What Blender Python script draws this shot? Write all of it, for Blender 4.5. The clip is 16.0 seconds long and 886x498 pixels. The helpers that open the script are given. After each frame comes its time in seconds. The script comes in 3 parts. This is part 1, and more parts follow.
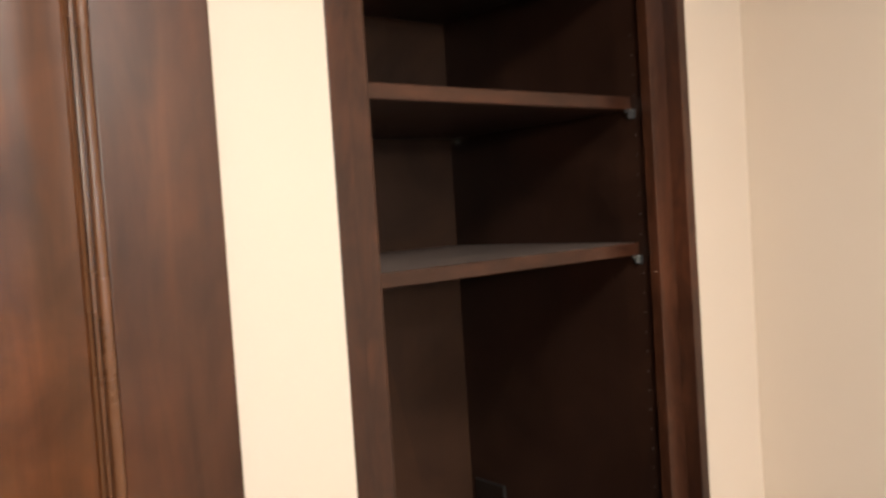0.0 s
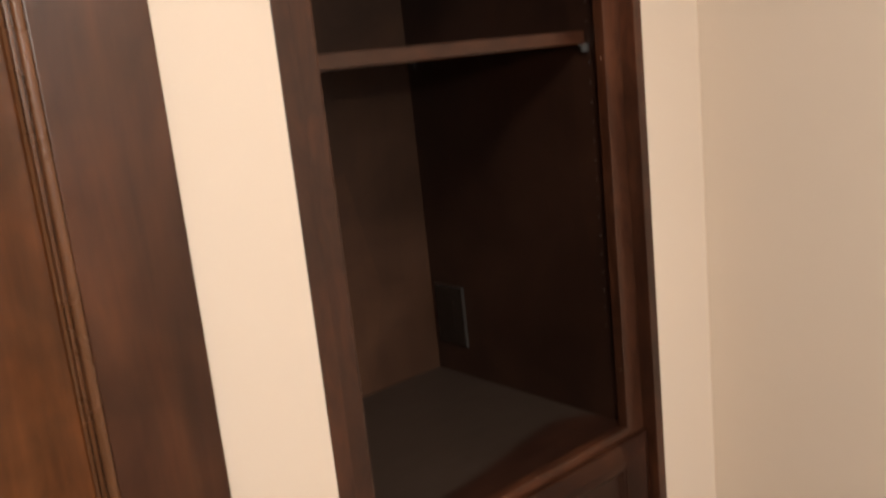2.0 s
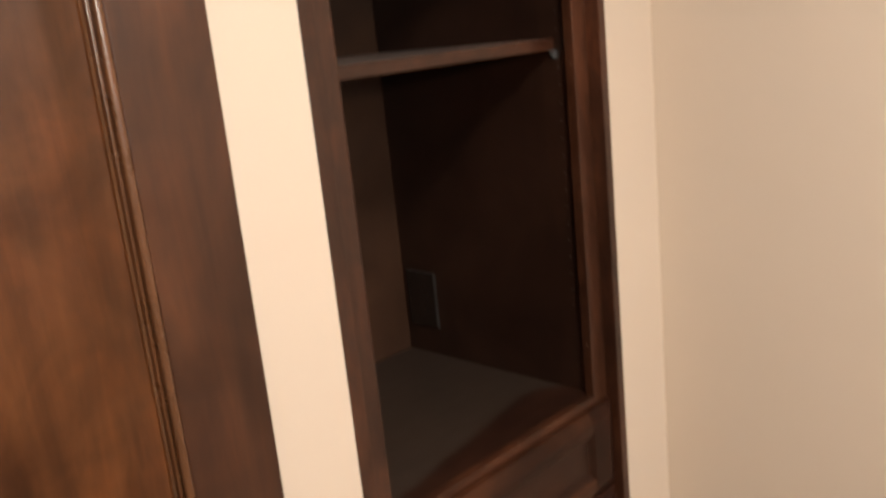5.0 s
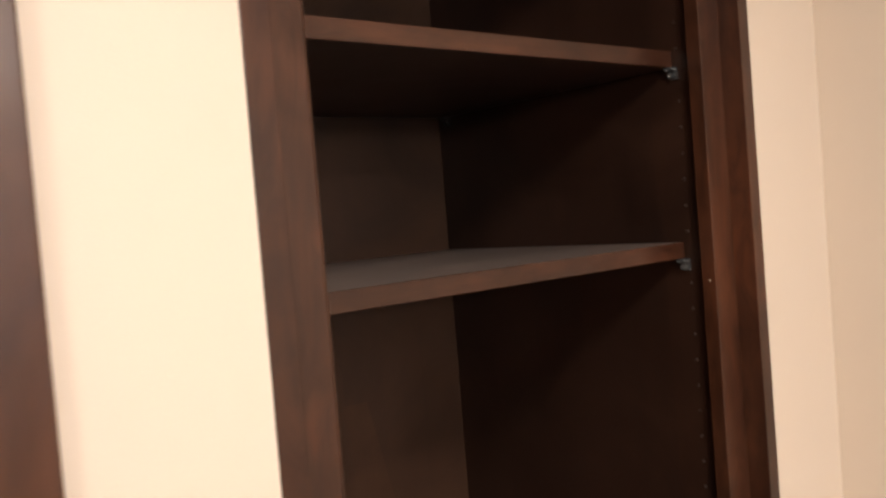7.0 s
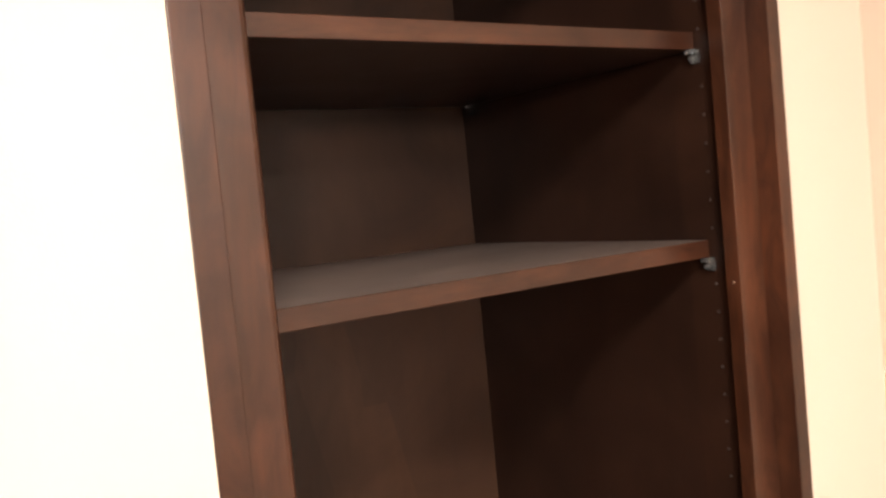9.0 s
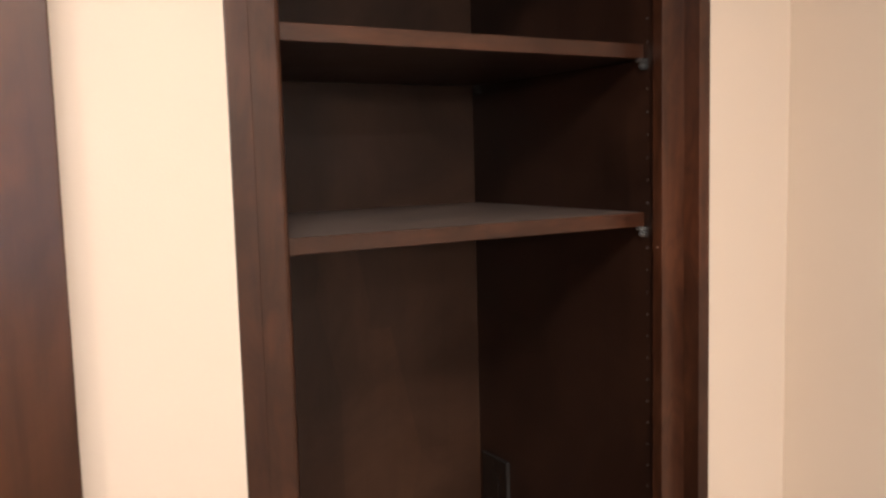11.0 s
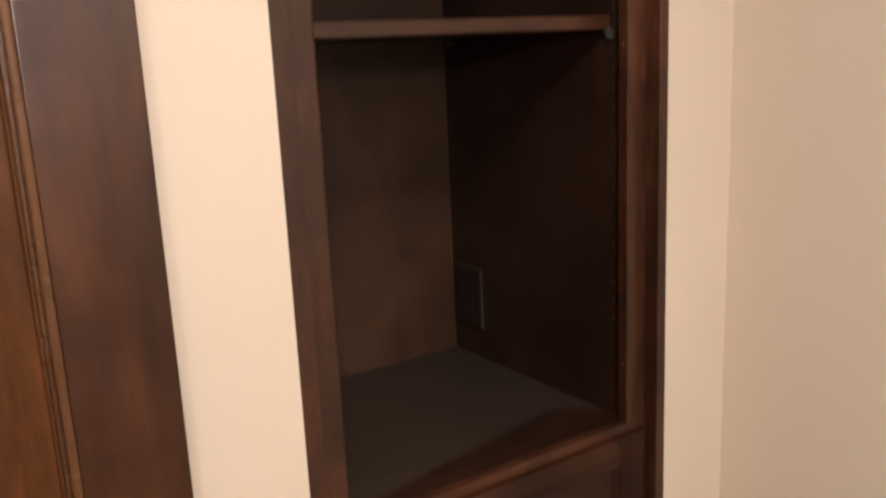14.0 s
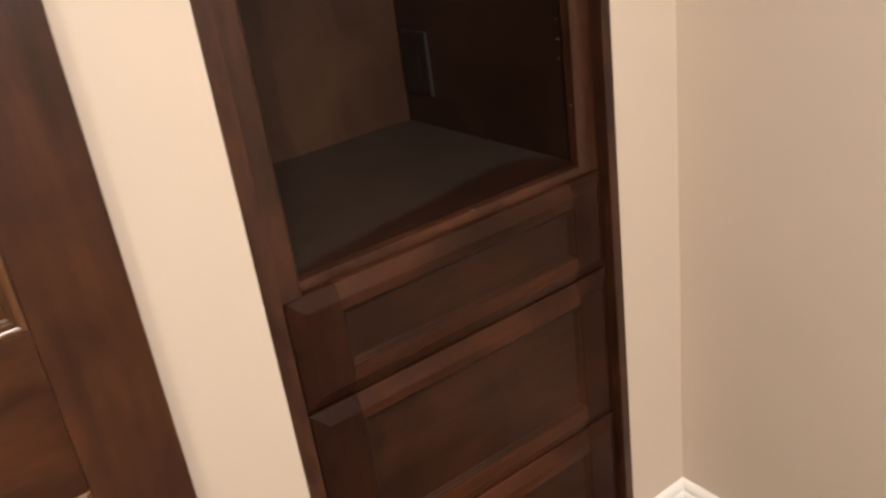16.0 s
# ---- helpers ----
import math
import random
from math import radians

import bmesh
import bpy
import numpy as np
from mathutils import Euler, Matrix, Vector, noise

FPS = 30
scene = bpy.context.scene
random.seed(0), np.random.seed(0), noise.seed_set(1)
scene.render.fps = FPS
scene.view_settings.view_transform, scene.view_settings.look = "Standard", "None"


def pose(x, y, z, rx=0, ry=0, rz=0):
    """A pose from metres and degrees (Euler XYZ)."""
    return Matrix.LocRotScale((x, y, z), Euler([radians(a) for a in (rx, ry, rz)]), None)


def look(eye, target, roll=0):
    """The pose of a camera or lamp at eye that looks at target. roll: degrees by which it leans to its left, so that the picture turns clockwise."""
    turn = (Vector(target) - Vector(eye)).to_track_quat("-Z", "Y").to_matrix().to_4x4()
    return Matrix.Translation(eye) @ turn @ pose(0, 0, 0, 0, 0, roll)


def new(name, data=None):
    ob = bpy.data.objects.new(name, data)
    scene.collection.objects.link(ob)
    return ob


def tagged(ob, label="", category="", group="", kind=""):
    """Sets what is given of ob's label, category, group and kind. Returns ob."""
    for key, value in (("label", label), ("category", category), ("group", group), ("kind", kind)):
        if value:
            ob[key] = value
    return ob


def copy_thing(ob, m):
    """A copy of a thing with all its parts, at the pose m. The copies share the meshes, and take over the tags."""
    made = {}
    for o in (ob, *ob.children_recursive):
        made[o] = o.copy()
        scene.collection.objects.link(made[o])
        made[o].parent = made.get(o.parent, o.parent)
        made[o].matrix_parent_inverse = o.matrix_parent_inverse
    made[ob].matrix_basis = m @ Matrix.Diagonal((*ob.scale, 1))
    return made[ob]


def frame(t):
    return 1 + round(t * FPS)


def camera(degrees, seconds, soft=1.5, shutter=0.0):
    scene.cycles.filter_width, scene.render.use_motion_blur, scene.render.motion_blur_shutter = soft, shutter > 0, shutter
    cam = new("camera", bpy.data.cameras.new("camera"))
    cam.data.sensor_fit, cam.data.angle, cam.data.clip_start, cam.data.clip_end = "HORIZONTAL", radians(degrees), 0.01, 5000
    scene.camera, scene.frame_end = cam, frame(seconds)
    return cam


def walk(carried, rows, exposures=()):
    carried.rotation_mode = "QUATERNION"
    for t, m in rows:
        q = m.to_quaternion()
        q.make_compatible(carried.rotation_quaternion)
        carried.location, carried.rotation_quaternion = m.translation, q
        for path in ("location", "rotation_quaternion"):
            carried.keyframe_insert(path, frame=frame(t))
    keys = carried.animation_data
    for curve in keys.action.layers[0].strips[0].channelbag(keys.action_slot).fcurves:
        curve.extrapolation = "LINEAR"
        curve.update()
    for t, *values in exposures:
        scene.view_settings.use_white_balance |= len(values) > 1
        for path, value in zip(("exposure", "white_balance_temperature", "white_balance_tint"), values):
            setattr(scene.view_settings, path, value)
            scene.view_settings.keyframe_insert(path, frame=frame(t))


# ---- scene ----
cam = camera(54.6, 16.0, soft=2.6, shutter=0.45)
EXPOSURES = [
    (0, 0.09, 6350, 8), (0.5, -0.1, 6500, 11), (0.8, -0.2, 6550, 11), (2, -0.2, 6600, 11), (3.5, 0.08, 6500, 8), (4.2, 0.12, 6500, 8), (5, -0.08, 6700, 11),
    (7.3, 0.15, 6500, 12), (7.8, 0.35, 6600, 12), (8.2, 0.45, 6600, 12), (8.5, 0.58, 6700, 12), (8.9, 0.74, 6700, 14), (9.2, 0.74, 6700, 14),
    (11.3, -0.05, 6600, 15), (12.5, -0.06, 6600, 15), (13.5, -0.17, 6600, 13), (14.2, -0.15, 6600, 12), (15.2, -0.1, 6550, 11), (16, -0.09, 6550, 11),
]
PATH = [
    (0, (-0.537, -0.844, 1.667), (0.705, 0.721, 1.576), -3.7),
    (0.5, (-0.517, -0.907, 1.722), (0.744, 0.645, 1.689), -4.1),
    (0.8, (-0.512, -0.892, 1.736), (0.768, 0.645, 1.726), -4.9),
    (1, (-0.504, -0.883, 1.714), (0.783, 0.647, 1.693), -5.5),
    (1.5, (-0.506, -0.88, 1.641), (0.758, 0.654, 1.423), -6.1),
    (2, (-0.531, -0.878, 1.567), (0.715, 0.628, 1.144), -6.0),
    (2.5, (-0.554, -0.874, 1.496), (0.663, 0.594, 0.894), -5.3),
    (3, (-0.564, -0.88, 1.426), (0.581, 0.55, 0.622), -6.6),
    (3.5, (-0.551, -0.9, 1.372), (0.565, 0.444, 0.397), -7.4),
    (4, (-0.621, -0.919, 1.354), (0.585, 0.306, 0.332), -6.4),
    (4.5, (-0.726, -0.902, 1.469), (0.655, 0.32, 0.693), -5.4),
    (5, (-0.693, -0.885, 1.624), (0.683, 0.482, 1.135), -5.8),
    (7.5, (-0.144, -0.549, 1.669), (0.990, 1.098, 1.638), -1.0),
    (7.6, (-0.107, -0.544, 1.686), (0.965, 1.143, 1.634), -0.7),
    (8, (-0.051, -0.498, 1.675), (0.962, 1.226, 1.647), -0.6),
    (8.1, (-0.048, -0.494, 1.672), (0.959, 1.234, 1.638), -0.9),
    (8.5, (-0.076, -0.513, 1.66), (0.939, 1.21, 1.595), -2.9),
    (9, (-0.205, -0.607, 1.669), (0.876, 1.071, 1.552), -5.4),
    (11.3, (-0.293, -0.899, 1.682), (0.668, 0.842, 1.468), -1.3),
    (11.5, (-0.339, -0.911, 1.704), (0.632, 0.825, 1.5), -1.3),
    (12, (-0.413, -0.919, 1.715), (0.626, 0.784, 1.573), -1.9),
    (12.5, (-0.437, -0.929, 1.706), (0.67, 0.734, 1.611), -1.3),
    (13, (-0.433, -0.927, 1.679), (0.694, 0.717, 1.515), -2.2),
    (13.5, (-0.444, -0.932, 1.609), (0.672, 0.702, 1.317), -2.1),
    (14, (-0.439, -0.952, 1.547), (0.654, 0.662, 1.103), -2.6),
    (14.5, (-0.45, -0.934, 1.459), (0.617, 0.616, 0.781), -5.3),
    (15, (-0.446, -0.95, 1.423), (0.549, 0.579, 0.603), -7.2),
    (15.5, (-0.428, -0.968, 1.435), (0.561, 0.56, 0.608), -7.4),
    (16, (-0.384, -0.985, 1.416), (0.627, 0.531, 0.592), -8.0),
]
walk(cam, [(t, look(eye, target, roll)) for t, eye, target, roll in PATH],
     EXPOSURES)

# ---- world, lights, exposure ----
world = bpy.data.worlds.new("world")
scene.world = world
world.use_nodes = True
world.node_tree.nodes["Background"].inputs[0].default_value = (0.9, 0.95, 1.0, 1)
world.node_tree.nodes["Background"].inputs[1].default_value = 0.05


def area_lamp(name, m, sx, sy, watts, colour):
    data = bpy.data.lights.new(name, "AREA")
    data.shape, data.size, data.size_y, data.energy, data.color = "RECTANGLE", sx, sy, watts, colour
    ob = new(name, data)
    ob.matrix_world = m
    return ob


# the ceiling lights, and an unseen lamp added for low light from the left
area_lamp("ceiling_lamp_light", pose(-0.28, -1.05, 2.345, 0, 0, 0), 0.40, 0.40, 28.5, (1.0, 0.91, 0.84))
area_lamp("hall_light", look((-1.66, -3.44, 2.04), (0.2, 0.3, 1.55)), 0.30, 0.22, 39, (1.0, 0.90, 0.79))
# unseen far lamp, added for the sheen on the stiles and as front fill
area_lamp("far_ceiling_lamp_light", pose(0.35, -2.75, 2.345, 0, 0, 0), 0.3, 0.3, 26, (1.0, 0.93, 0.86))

# ---- materials ----


def material(name):
    m = bpy.data.materials.new(name)
    m.use_nodes = True
    nt = m.node_tree
    return m, nt, nt.nodes, nt.nodes["Principled BSDF"]


def link(nt, a, b):
    nt.links.new(a, b)


def coords(nt, scale, spread=7.0):
    """Object coordinates, shifted by each object's own random number, scaled."""
    n = nt.nodes
    tc, oi = n.new("ShaderNodeTexCoord"), n.new("ShaderNodeObjectInfo")
    mul = n.new("ShaderNodeMath")
    mul.operation = "MULTIPLY"
    mul.inputs[1].default_value = spread
    link(nt, oi.outputs["Random"], mul.inputs[0])
    add = n.new("ShaderNodeVectorMath")
    add.operation = "ADD"
    link(nt, tc.outputs["Object"], add.inputs[0])
    link(nt, mul.outputs[0], add.inputs[1])
    mp = n.new("ShaderNodeMapping")
    mp.inputs["Scale"].default_value = scale
    link(nt, add.outputs[0], mp.inputs["Vector"])
    return mp.outputs[0], add.outputs[0], oi.outputs["Random"]


def noise_tex(nt, vec, scale, detail=4.0, rough=0.55, distortion=0.0):
    t = nt.nodes.new("ShaderNodeTexNoise")
    t.inputs["Scale"].default_value = scale
    t.inputs["Detail"].default_value = detail
    t.inputs["Roughness"].default_value = rough
    t.inputs["Distortion"].default_value = distortion
    link(nt, vec, t.inputs["Vector"])
    return t.outputs["Fac"]


def ramp(nt, fac, stops):
    r = nt.nodes.new("ShaderNodeValToRGB")
    els = r.color_ramp.elements
    while len(els) < len(stops):
        els.new(0.5)
    for e, (p, c) in zip(els, stops):
        e.position, e.color = p, (*c, 1)
    link(nt, fac, r.inputs[0])
    return r.outputs["Color"]


def mix(nt, fac, a, b, blend="MIX"):
    m = nt.nodes.new("ShaderNodeMix")
    m.data_type, m.blend_type = "RGBA", blend
    for s, v in ((m.inputs[0], fac), (m.inputs[6], a), (m.inputs[7], b)):
        if hasattr(v, "is_linked"):
            link(nt, v, s)
        else:
            s.default_value = v if isinstance(v, (int, float)) else (*v, 1)
    return m.outputs[2]


def bump(nt, bsdf, height, strength, distance=0.001):
    b = nt.nodes.new("ShaderNodeBump")
    b.inputs["Strength"].default_value, b.inputs["Distance"].default_value = strength, distance
    link(nt, height, b.inputs["Height"])
    link(nt, b.outputs[0], bsdf.inputs["Normal"])


GRAIN = {"x": (1.6, 22, 22), "y": (22, 1.6, 22), "z": (22, 22, 1.6)}


def wood(name, axis, dark, mid, light, rough=0.34, knots=False, patchy=1.0, coat=0.18, spec=0.5, mottle=0.0):
    m, nt, n, bsdf = material(name)
    long, plain, rnd = coords(nt, GRAIN[axis])
    grain = noise_tex(nt, long, 1.0, 6.0, 0.62, 0.7)
    fine = noise_tex(nt, long, 4.0, 3.0, 0.6)
    blotch = noise_tex(nt, plain, 7.5, 4.0, 0.55, 0.6)
    wide = noise_tex(nt, plain, 2.4, 2.0, 0.5, 0.3)
    col = ramp(nt, grain, [(0.2, dark), (0.5, mid), (0.84, light)])
    patch = ramp(nt, blotch, [(0.3, (0.58, 0.54, 0.53)), (0.5, (0.95, 0.95, 0.95)), (0.7, (1.36, 1.28, 1.2))])
    col = mix(nt, patchy, col, patch, "MULTIPLY")
    col = mix(nt, patchy, col, ramp(nt, wide, [(0.3, (0.74, 0.72, 0.72)), (0.55, (1, 1, 1)), (0.72, (1.18, 1.12, 1.06))]), "MULTIPLY")
    pores = ramp(nt, fine, [(0.36, (0.72, 0.7, 0.68)), (0.52, (1, 1, 1))])
    col = mix(nt, 0.35, col, pores, "MULTIPLY")
    if knots:
        v = nt.nodes.new("ShaderNodeTexVoronoi")
        v.inputs["Scale"].default_value = 1.0
        mp = nt.nodes.new("ShaderNodeMapping")
        mp.inputs["Scale"].default_value = (5.5, 5.5, 2.6)
        link(nt, plain, mp.inputs["Vector"])
        link(nt, mp.outputs[0], v.inputs["Vector"])
        k = ramp(nt, v.outputs["Distance"], [(0.02, (0.25, 0.2, 0.18)), (0.06, (0.62, 0.56, 0.53)), (0.1, (1, 1, 1))])
        col = mix(nt, 0.7, col, k, "MULTIPLY")
        stretch = nt.nodes.new("ShaderNodeMapping")
        stretch.inputs["Scale"].default_value = {"x": (0.28, 1, 1), "y": (1, 0.28, 1), "z": (1, 1, 0.28)}[axis]
        link(nt, plain, stretch.inputs["Vector"])
        cloud = noise_tex(nt, stretch.outputs[0], 9.0, 5.0, 0.55, 2.2)
        col = mix(nt, 1.0, col, ramp(nt, cloud, [(0.28, (0.62, 0.58, 0.55)), (0.5, (1, 1, 1)), (0.72, (1.3, 1.2, 1.05))]), "MULTIPLY")
    if mottle:
        # stain taken up unevenly: short curls and smudges along the board
        along = nt.nodes.new("ShaderNodeMapping")
        along.inputs["Scale"].default_value = {"x": (9, 26, 26), "y": (26, 9, 26), "z": (26, 26, 9)}[axis]
        link(nt, plain, along.inputs["Vector"])
        curl = noise_tex(nt, along.outputs[0], 1.0, 5.0, 0.6, 2.2)
        col = mix(nt, mottle, col, ramp(nt, curl, [(0.32, (0.62, 0.56, 0.54)), (0.5, (1, 1, 1)), (0.68, (1.28, 1.2, 1.12))]), "MULTIPLY")
    tone = nt.nodes.new("ShaderNodeMapRange")
    tone.inputs["To Min"].default_value, tone.inputs["To Max"].default_value = 0.86, 1.16
    link(nt, rnd, tone.inputs["Value"])
    hsv = nt.nodes.new("ShaderNodeHueSaturation")
    link(nt, col, hsv.inputs["Color"])
    link(nt, tone.outputs[0], hsv.inputs["Value"])
    link(nt, hsv.outputs[0], bsdf.inputs["Base Color"])
    rr = nt.nodes.new("ShaderNodeMapRange")
    rr.inputs["To Min"].default_value, rr.inputs["To Max"].default_value = rough - 0.06, rough + 0.1
    link(nt, blotch, rr.inputs["Value"])
    link(nt, rr.outputs[0], bsdf.inputs["Roughness"])
    bsdf.inputs["Coat Weight"].default_value = coat
    bsdf.inputs["Specular IOR Level"].default_value = spec
    bsdf.inputs["Coat Roughness"].default_value = 0.2
    bump(nt, bsdf, fine, 0.02, 0.0004)
    return m


def veneer(name, dark, mid, light, rough, spec):
    """Flat-cut stained veneer: broad leaves laid side by side, soft clouding and a faint upright grain."""
    m, nt, n, bsdf = material(name)
    long, plain, rnd = coords(nt, (30, 30, 1.1))
    leaf_map = n.new("ShaderNodeMapping")
    leaf_map.inputs["Scale"].default_value = (6.0, 6.0, 1.4)
    link(nt, plain, leaf_map.inputs["Vector"])
    leaf = n.new("ShaderNodeTexVoronoi")
    leaf.distance, leaf.inputs["Scale"].default_value = "CHEBYCHEV", 1.0
    link(nt, leaf_map.outputs[0], leaf.inputs["Vector"])
    cloud = noise_tex(nt, plain, 5.0, 5.0, 0.6, 0.8)
    col = ramp(nt, cloud, [(0.28, dark), (0.5, mid), (0.74, light)])
    tone = n.new("ShaderNodeSeparateColor")
    link(nt, leaf.outputs["Color"], tone.inputs[0])
    col = mix(nt, 0.8, col, ramp(nt, tone.outputs[0], [(0.0, (0.8, 0.8, 0.82)), (0.5, (1, 1, 1)), (1.0, (1.2, 1.17, 1.12))]), "MULTIPLY")
    fine = noise_tex(nt, long, 1.0, 5.0, 0.62, 0.5)
    col = mix(nt, 0.4, col, ramp(nt, fine, [(0.3, (0.74, 0.72, 0.7)), (0.55, (1, 1, 1)), (0.8, (1.12, 1.1, 1.06))]), "MULTIPLY")
    link(nt, col, bsdf.inputs["Base Color"])
    rr = n.new("ShaderNodeMapRange")
    rr.inputs["To Min"].default_value, rr.inputs["To Max"].default_value = rough - 0.07, rough + 0.1
    link(nt, cloud, rr.inputs["Value"])
    link(nt, rr.outputs[0], bsdf.inputs["Roughness"])
    bsdf.inputs["Specular IOR Level"].default_value = spec
    bump(nt, bsdf, fine, 0.03, 0.0004)
    return m


CAB = ((0.0215, 0.0080, 0.0043), (0.0440, 0.0166, 0.0085), (0.0740, 0.0295, 0.0148))
cab_z = wood("cabinet_wood_upright", "z", *CAB, rough=0.31, coat=0.12, spec=0.4, mottle=0.9)
cab_x = wood("cabinet_wood_lengthwise", "x", *CAB, rough=0.32, coat=0.1, spec=0.4, mottle=0.9)
# one drawer wood: stiles darkened and rails brightened in colour for the grain's sheen
cab_stile_dull = wood("cabinet_wood_drawer_stile_dull", "z", (0.013, 0.0043, 0.0025), (0.025, 0.0082, 0.0043), (0.041, 0.0140, 0.0068), 0.42, coat=0.0, spec=0.14)
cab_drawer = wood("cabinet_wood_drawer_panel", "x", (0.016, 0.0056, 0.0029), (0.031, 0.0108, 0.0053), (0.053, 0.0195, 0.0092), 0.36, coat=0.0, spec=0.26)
cab_rail_sheen = wood("cabinet_wood_drawer_rail_sheen", "x", (0.026, 0.0083, 0.0036), (0.050, 0.0166, 0.0069), (0.086, 0.0310, 0.0122), 0.36, coat=0.0, spec=0.22)
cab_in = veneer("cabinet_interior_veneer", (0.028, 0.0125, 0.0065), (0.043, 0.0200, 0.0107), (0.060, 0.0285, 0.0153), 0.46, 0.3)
# shade on sides, top and shelf undersides is put into this darker copy
cab_side_shaded = veneer("cabinet_side_shaded_veneer", (0.013, 0.0055, 0.0034), (0.0215, 0.0092, 0.0056), (0.033, 0.0143, 0.0087), 0.38, 0.45)
# shelf tops: the light falling on them is put into this paler colour
cab_shelf_lit = wood("cabinet_shelf_lit_veneer", "x", (0.135, 0.110, 0.097), (0.155, 0.126, 0.111), (0.175, 0.143, 0.126), 0.34, False, 0.35, 0.1)
cab_deck = wood("cabinet_deck_veneer", "x", (0.014, 0.0056, 0.0036), (0.026, 0.0104, 0.0064), (0.042, 0.0172, 0.0105), 0.36, False, 0.8, 0.05, spec=0.35)


def greyed(m, grey_tone):
    """Turns a board streaky grey behind a slanting, uneven line along its front edge."""
    nt = m.node_tree
    n = nt.nodes
    bsdf = n["Principled BSDF"]
    under = bsdf.inputs["Base Color"].links[0].from_socket
    tc, xyz = n.new("ShaderNodeTexCoord"), n.new("ShaderNodeSeparateXYZ")
    link(nt, tc.outputs["Object"], xyz.inputs[0])

    def math_node(op, a, b):
        k = n.new("ShaderNodeMath")
        k.operation = op
        for sock, v in zip(k.inputs, (a, b)):
            if hasattr(v, "is_linked"):
                link(nt, v, sock)
            else:
                sock.default_value = v
        return k.outputs[0]

    slant = math_node("MULTIPLY", math_node("SUBTRACT", xyz.outputs["X"], 0.03), 0.19)
    past = math_node("MAXIMUM", math_node("SUBTRACT", xyz.outputs["X"], 0.47), 0.0)
    slant = math_node("SUBTRACT", slant, math_node("MULTIPLY", math_node("MULTIPLY", past, past), 5.0))
    warp = math_node("MULTIPLY", math_node("SUBTRACT", noise_tex(nt, tc.outputs["Object"], 16.0, 6.0, 0.7), 0.5), 0.055)
    edge = math_node("ADD", math_node("SUBTRACT", xyz.outputs["Y"], slant), warp)
    grey_mask = n.new("ShaderNodeMapRange")
    grey_mask.interpolation_type = "SMOOTHSTEP"
    grey_mask.inputs["From Min"].default_value, grey_mask.inputs["From Max"].default_value = 0.020, 0.052
    grey_mask.inputs["To Min"].default_value, grey_mask.inputs["To Max"].default_value = 0.0, 0.92
    link(nt, edge, grey_mask.inputs["Value"])
    streak_map = n.new("ShaderNodeMapping")
    streak_map.inputs["Rotation"].default_value = (0, 0, radians(-11))
    streak_map.inputs["Scale"].default_value = (5.0, 46.0, 1.0)
    link(nt, tc.outputs["Object"], streak_map.inputs["Vector"])
    streaks = ramp(nt, noise_tex(nt, streak_map.outputs[0], 1.0, 4.0, 0.6, 0.4), [(0.38, (0.62, 0.6, 0.58)), (0.55, (1, 1, 1)), (0.75, (1.15, 1.13, 1.1))])
    streaky_tone = mix(nt, 0.35, grey_tone, streaks, "MULTIPLY")
    link(nt, mix(nt, grey_mask.outputs[0], under, streaky_tone), bsdf.inputs["Base Color"])


greyed(cab_deck, (0.041, 0.0285, 0.0215))
DOOR = ((0.0310, 0.0108, 0.0046), (0.0560, 0.0198, 0.0083), (0.0830, 0.0310, 0.0128))
door_z = wood("door_wood_upright", "z", *DOOR, rough=0.3, knots=True, patchy=0.6, coat=0.13, spec=0.42)
door_bead = wood("door_bead_wood", "z", *((0.060, 0.0235, 0.0092), (0.100, 0.041, 0.0160), (0.140, 0.060, 0.0245)), rough=0.25, coat=0.3, patchy=0.5)
door_x = wood("door_wood_lengthwise", "x", *DOOR, rough=0.32, knots=True, coat=0.06, spec=0.36)
PANEL = ((0.0430, 0.0146, 0.0044), (0.0775, 0.0272, 0.0082), (0.1170, 0.0445, 0.0142))
door_panel = wood("door_panel_wood", "z", *PANEL, rough=0.3, knots=True, coat=0.06, spec=0.34)
door_panel_low = wood("door_panel_brown", "z", (0.032, 0.0112, 0.0048), (0.060, 0.0215, 0.0090), (0.088, 0.0335, 0.0140), rough=0.38, knots=True, coat=0.06)


def paint(name, colour, rough=0.75, texture=0.12, grain=900.0):
    m, nt, n, bsdf = material(name)
    vec, plain, _ = coords(nt, (1, 1, 1), 0.0)
    cloud = noise_tex(nt, plain, 2.2, 3.0)
    col = ramp(nt, cloud, [(0.3, tuple(c * 0.965 for c in colour)), (0.7, colour)])
    link(nt, col, bsdf.inputs["Base Color"])
    bsdf.inputs["Roughness"].default_value = rough
    bump(nt, bsdf, noise_tex(nt, plain, grain, 2.0), texture, 0.0008)
    return m


wall_paint = paint("beige_wall_paint", (0.62, 0.53, 0.43), 0.8, 0.16, 420.0)
ceiling_paint = paint("ceiling_paint", (0.78, 0.75, 0.7), 0.9, 0.2, 300.0)
trim_paint = paint("white_trim_paint", (0.9, 0.885, 0.85), 0.38, 0.03, 200.0)
trim_beige = paint("cream_trim_paint", (0.66, 0.57, 0.46), 0.5, 0.04, 200.0)
plate_white = paint("white_plastic", (0.8, 0.78, 0.74), 0.35, 0.0, 100.0)


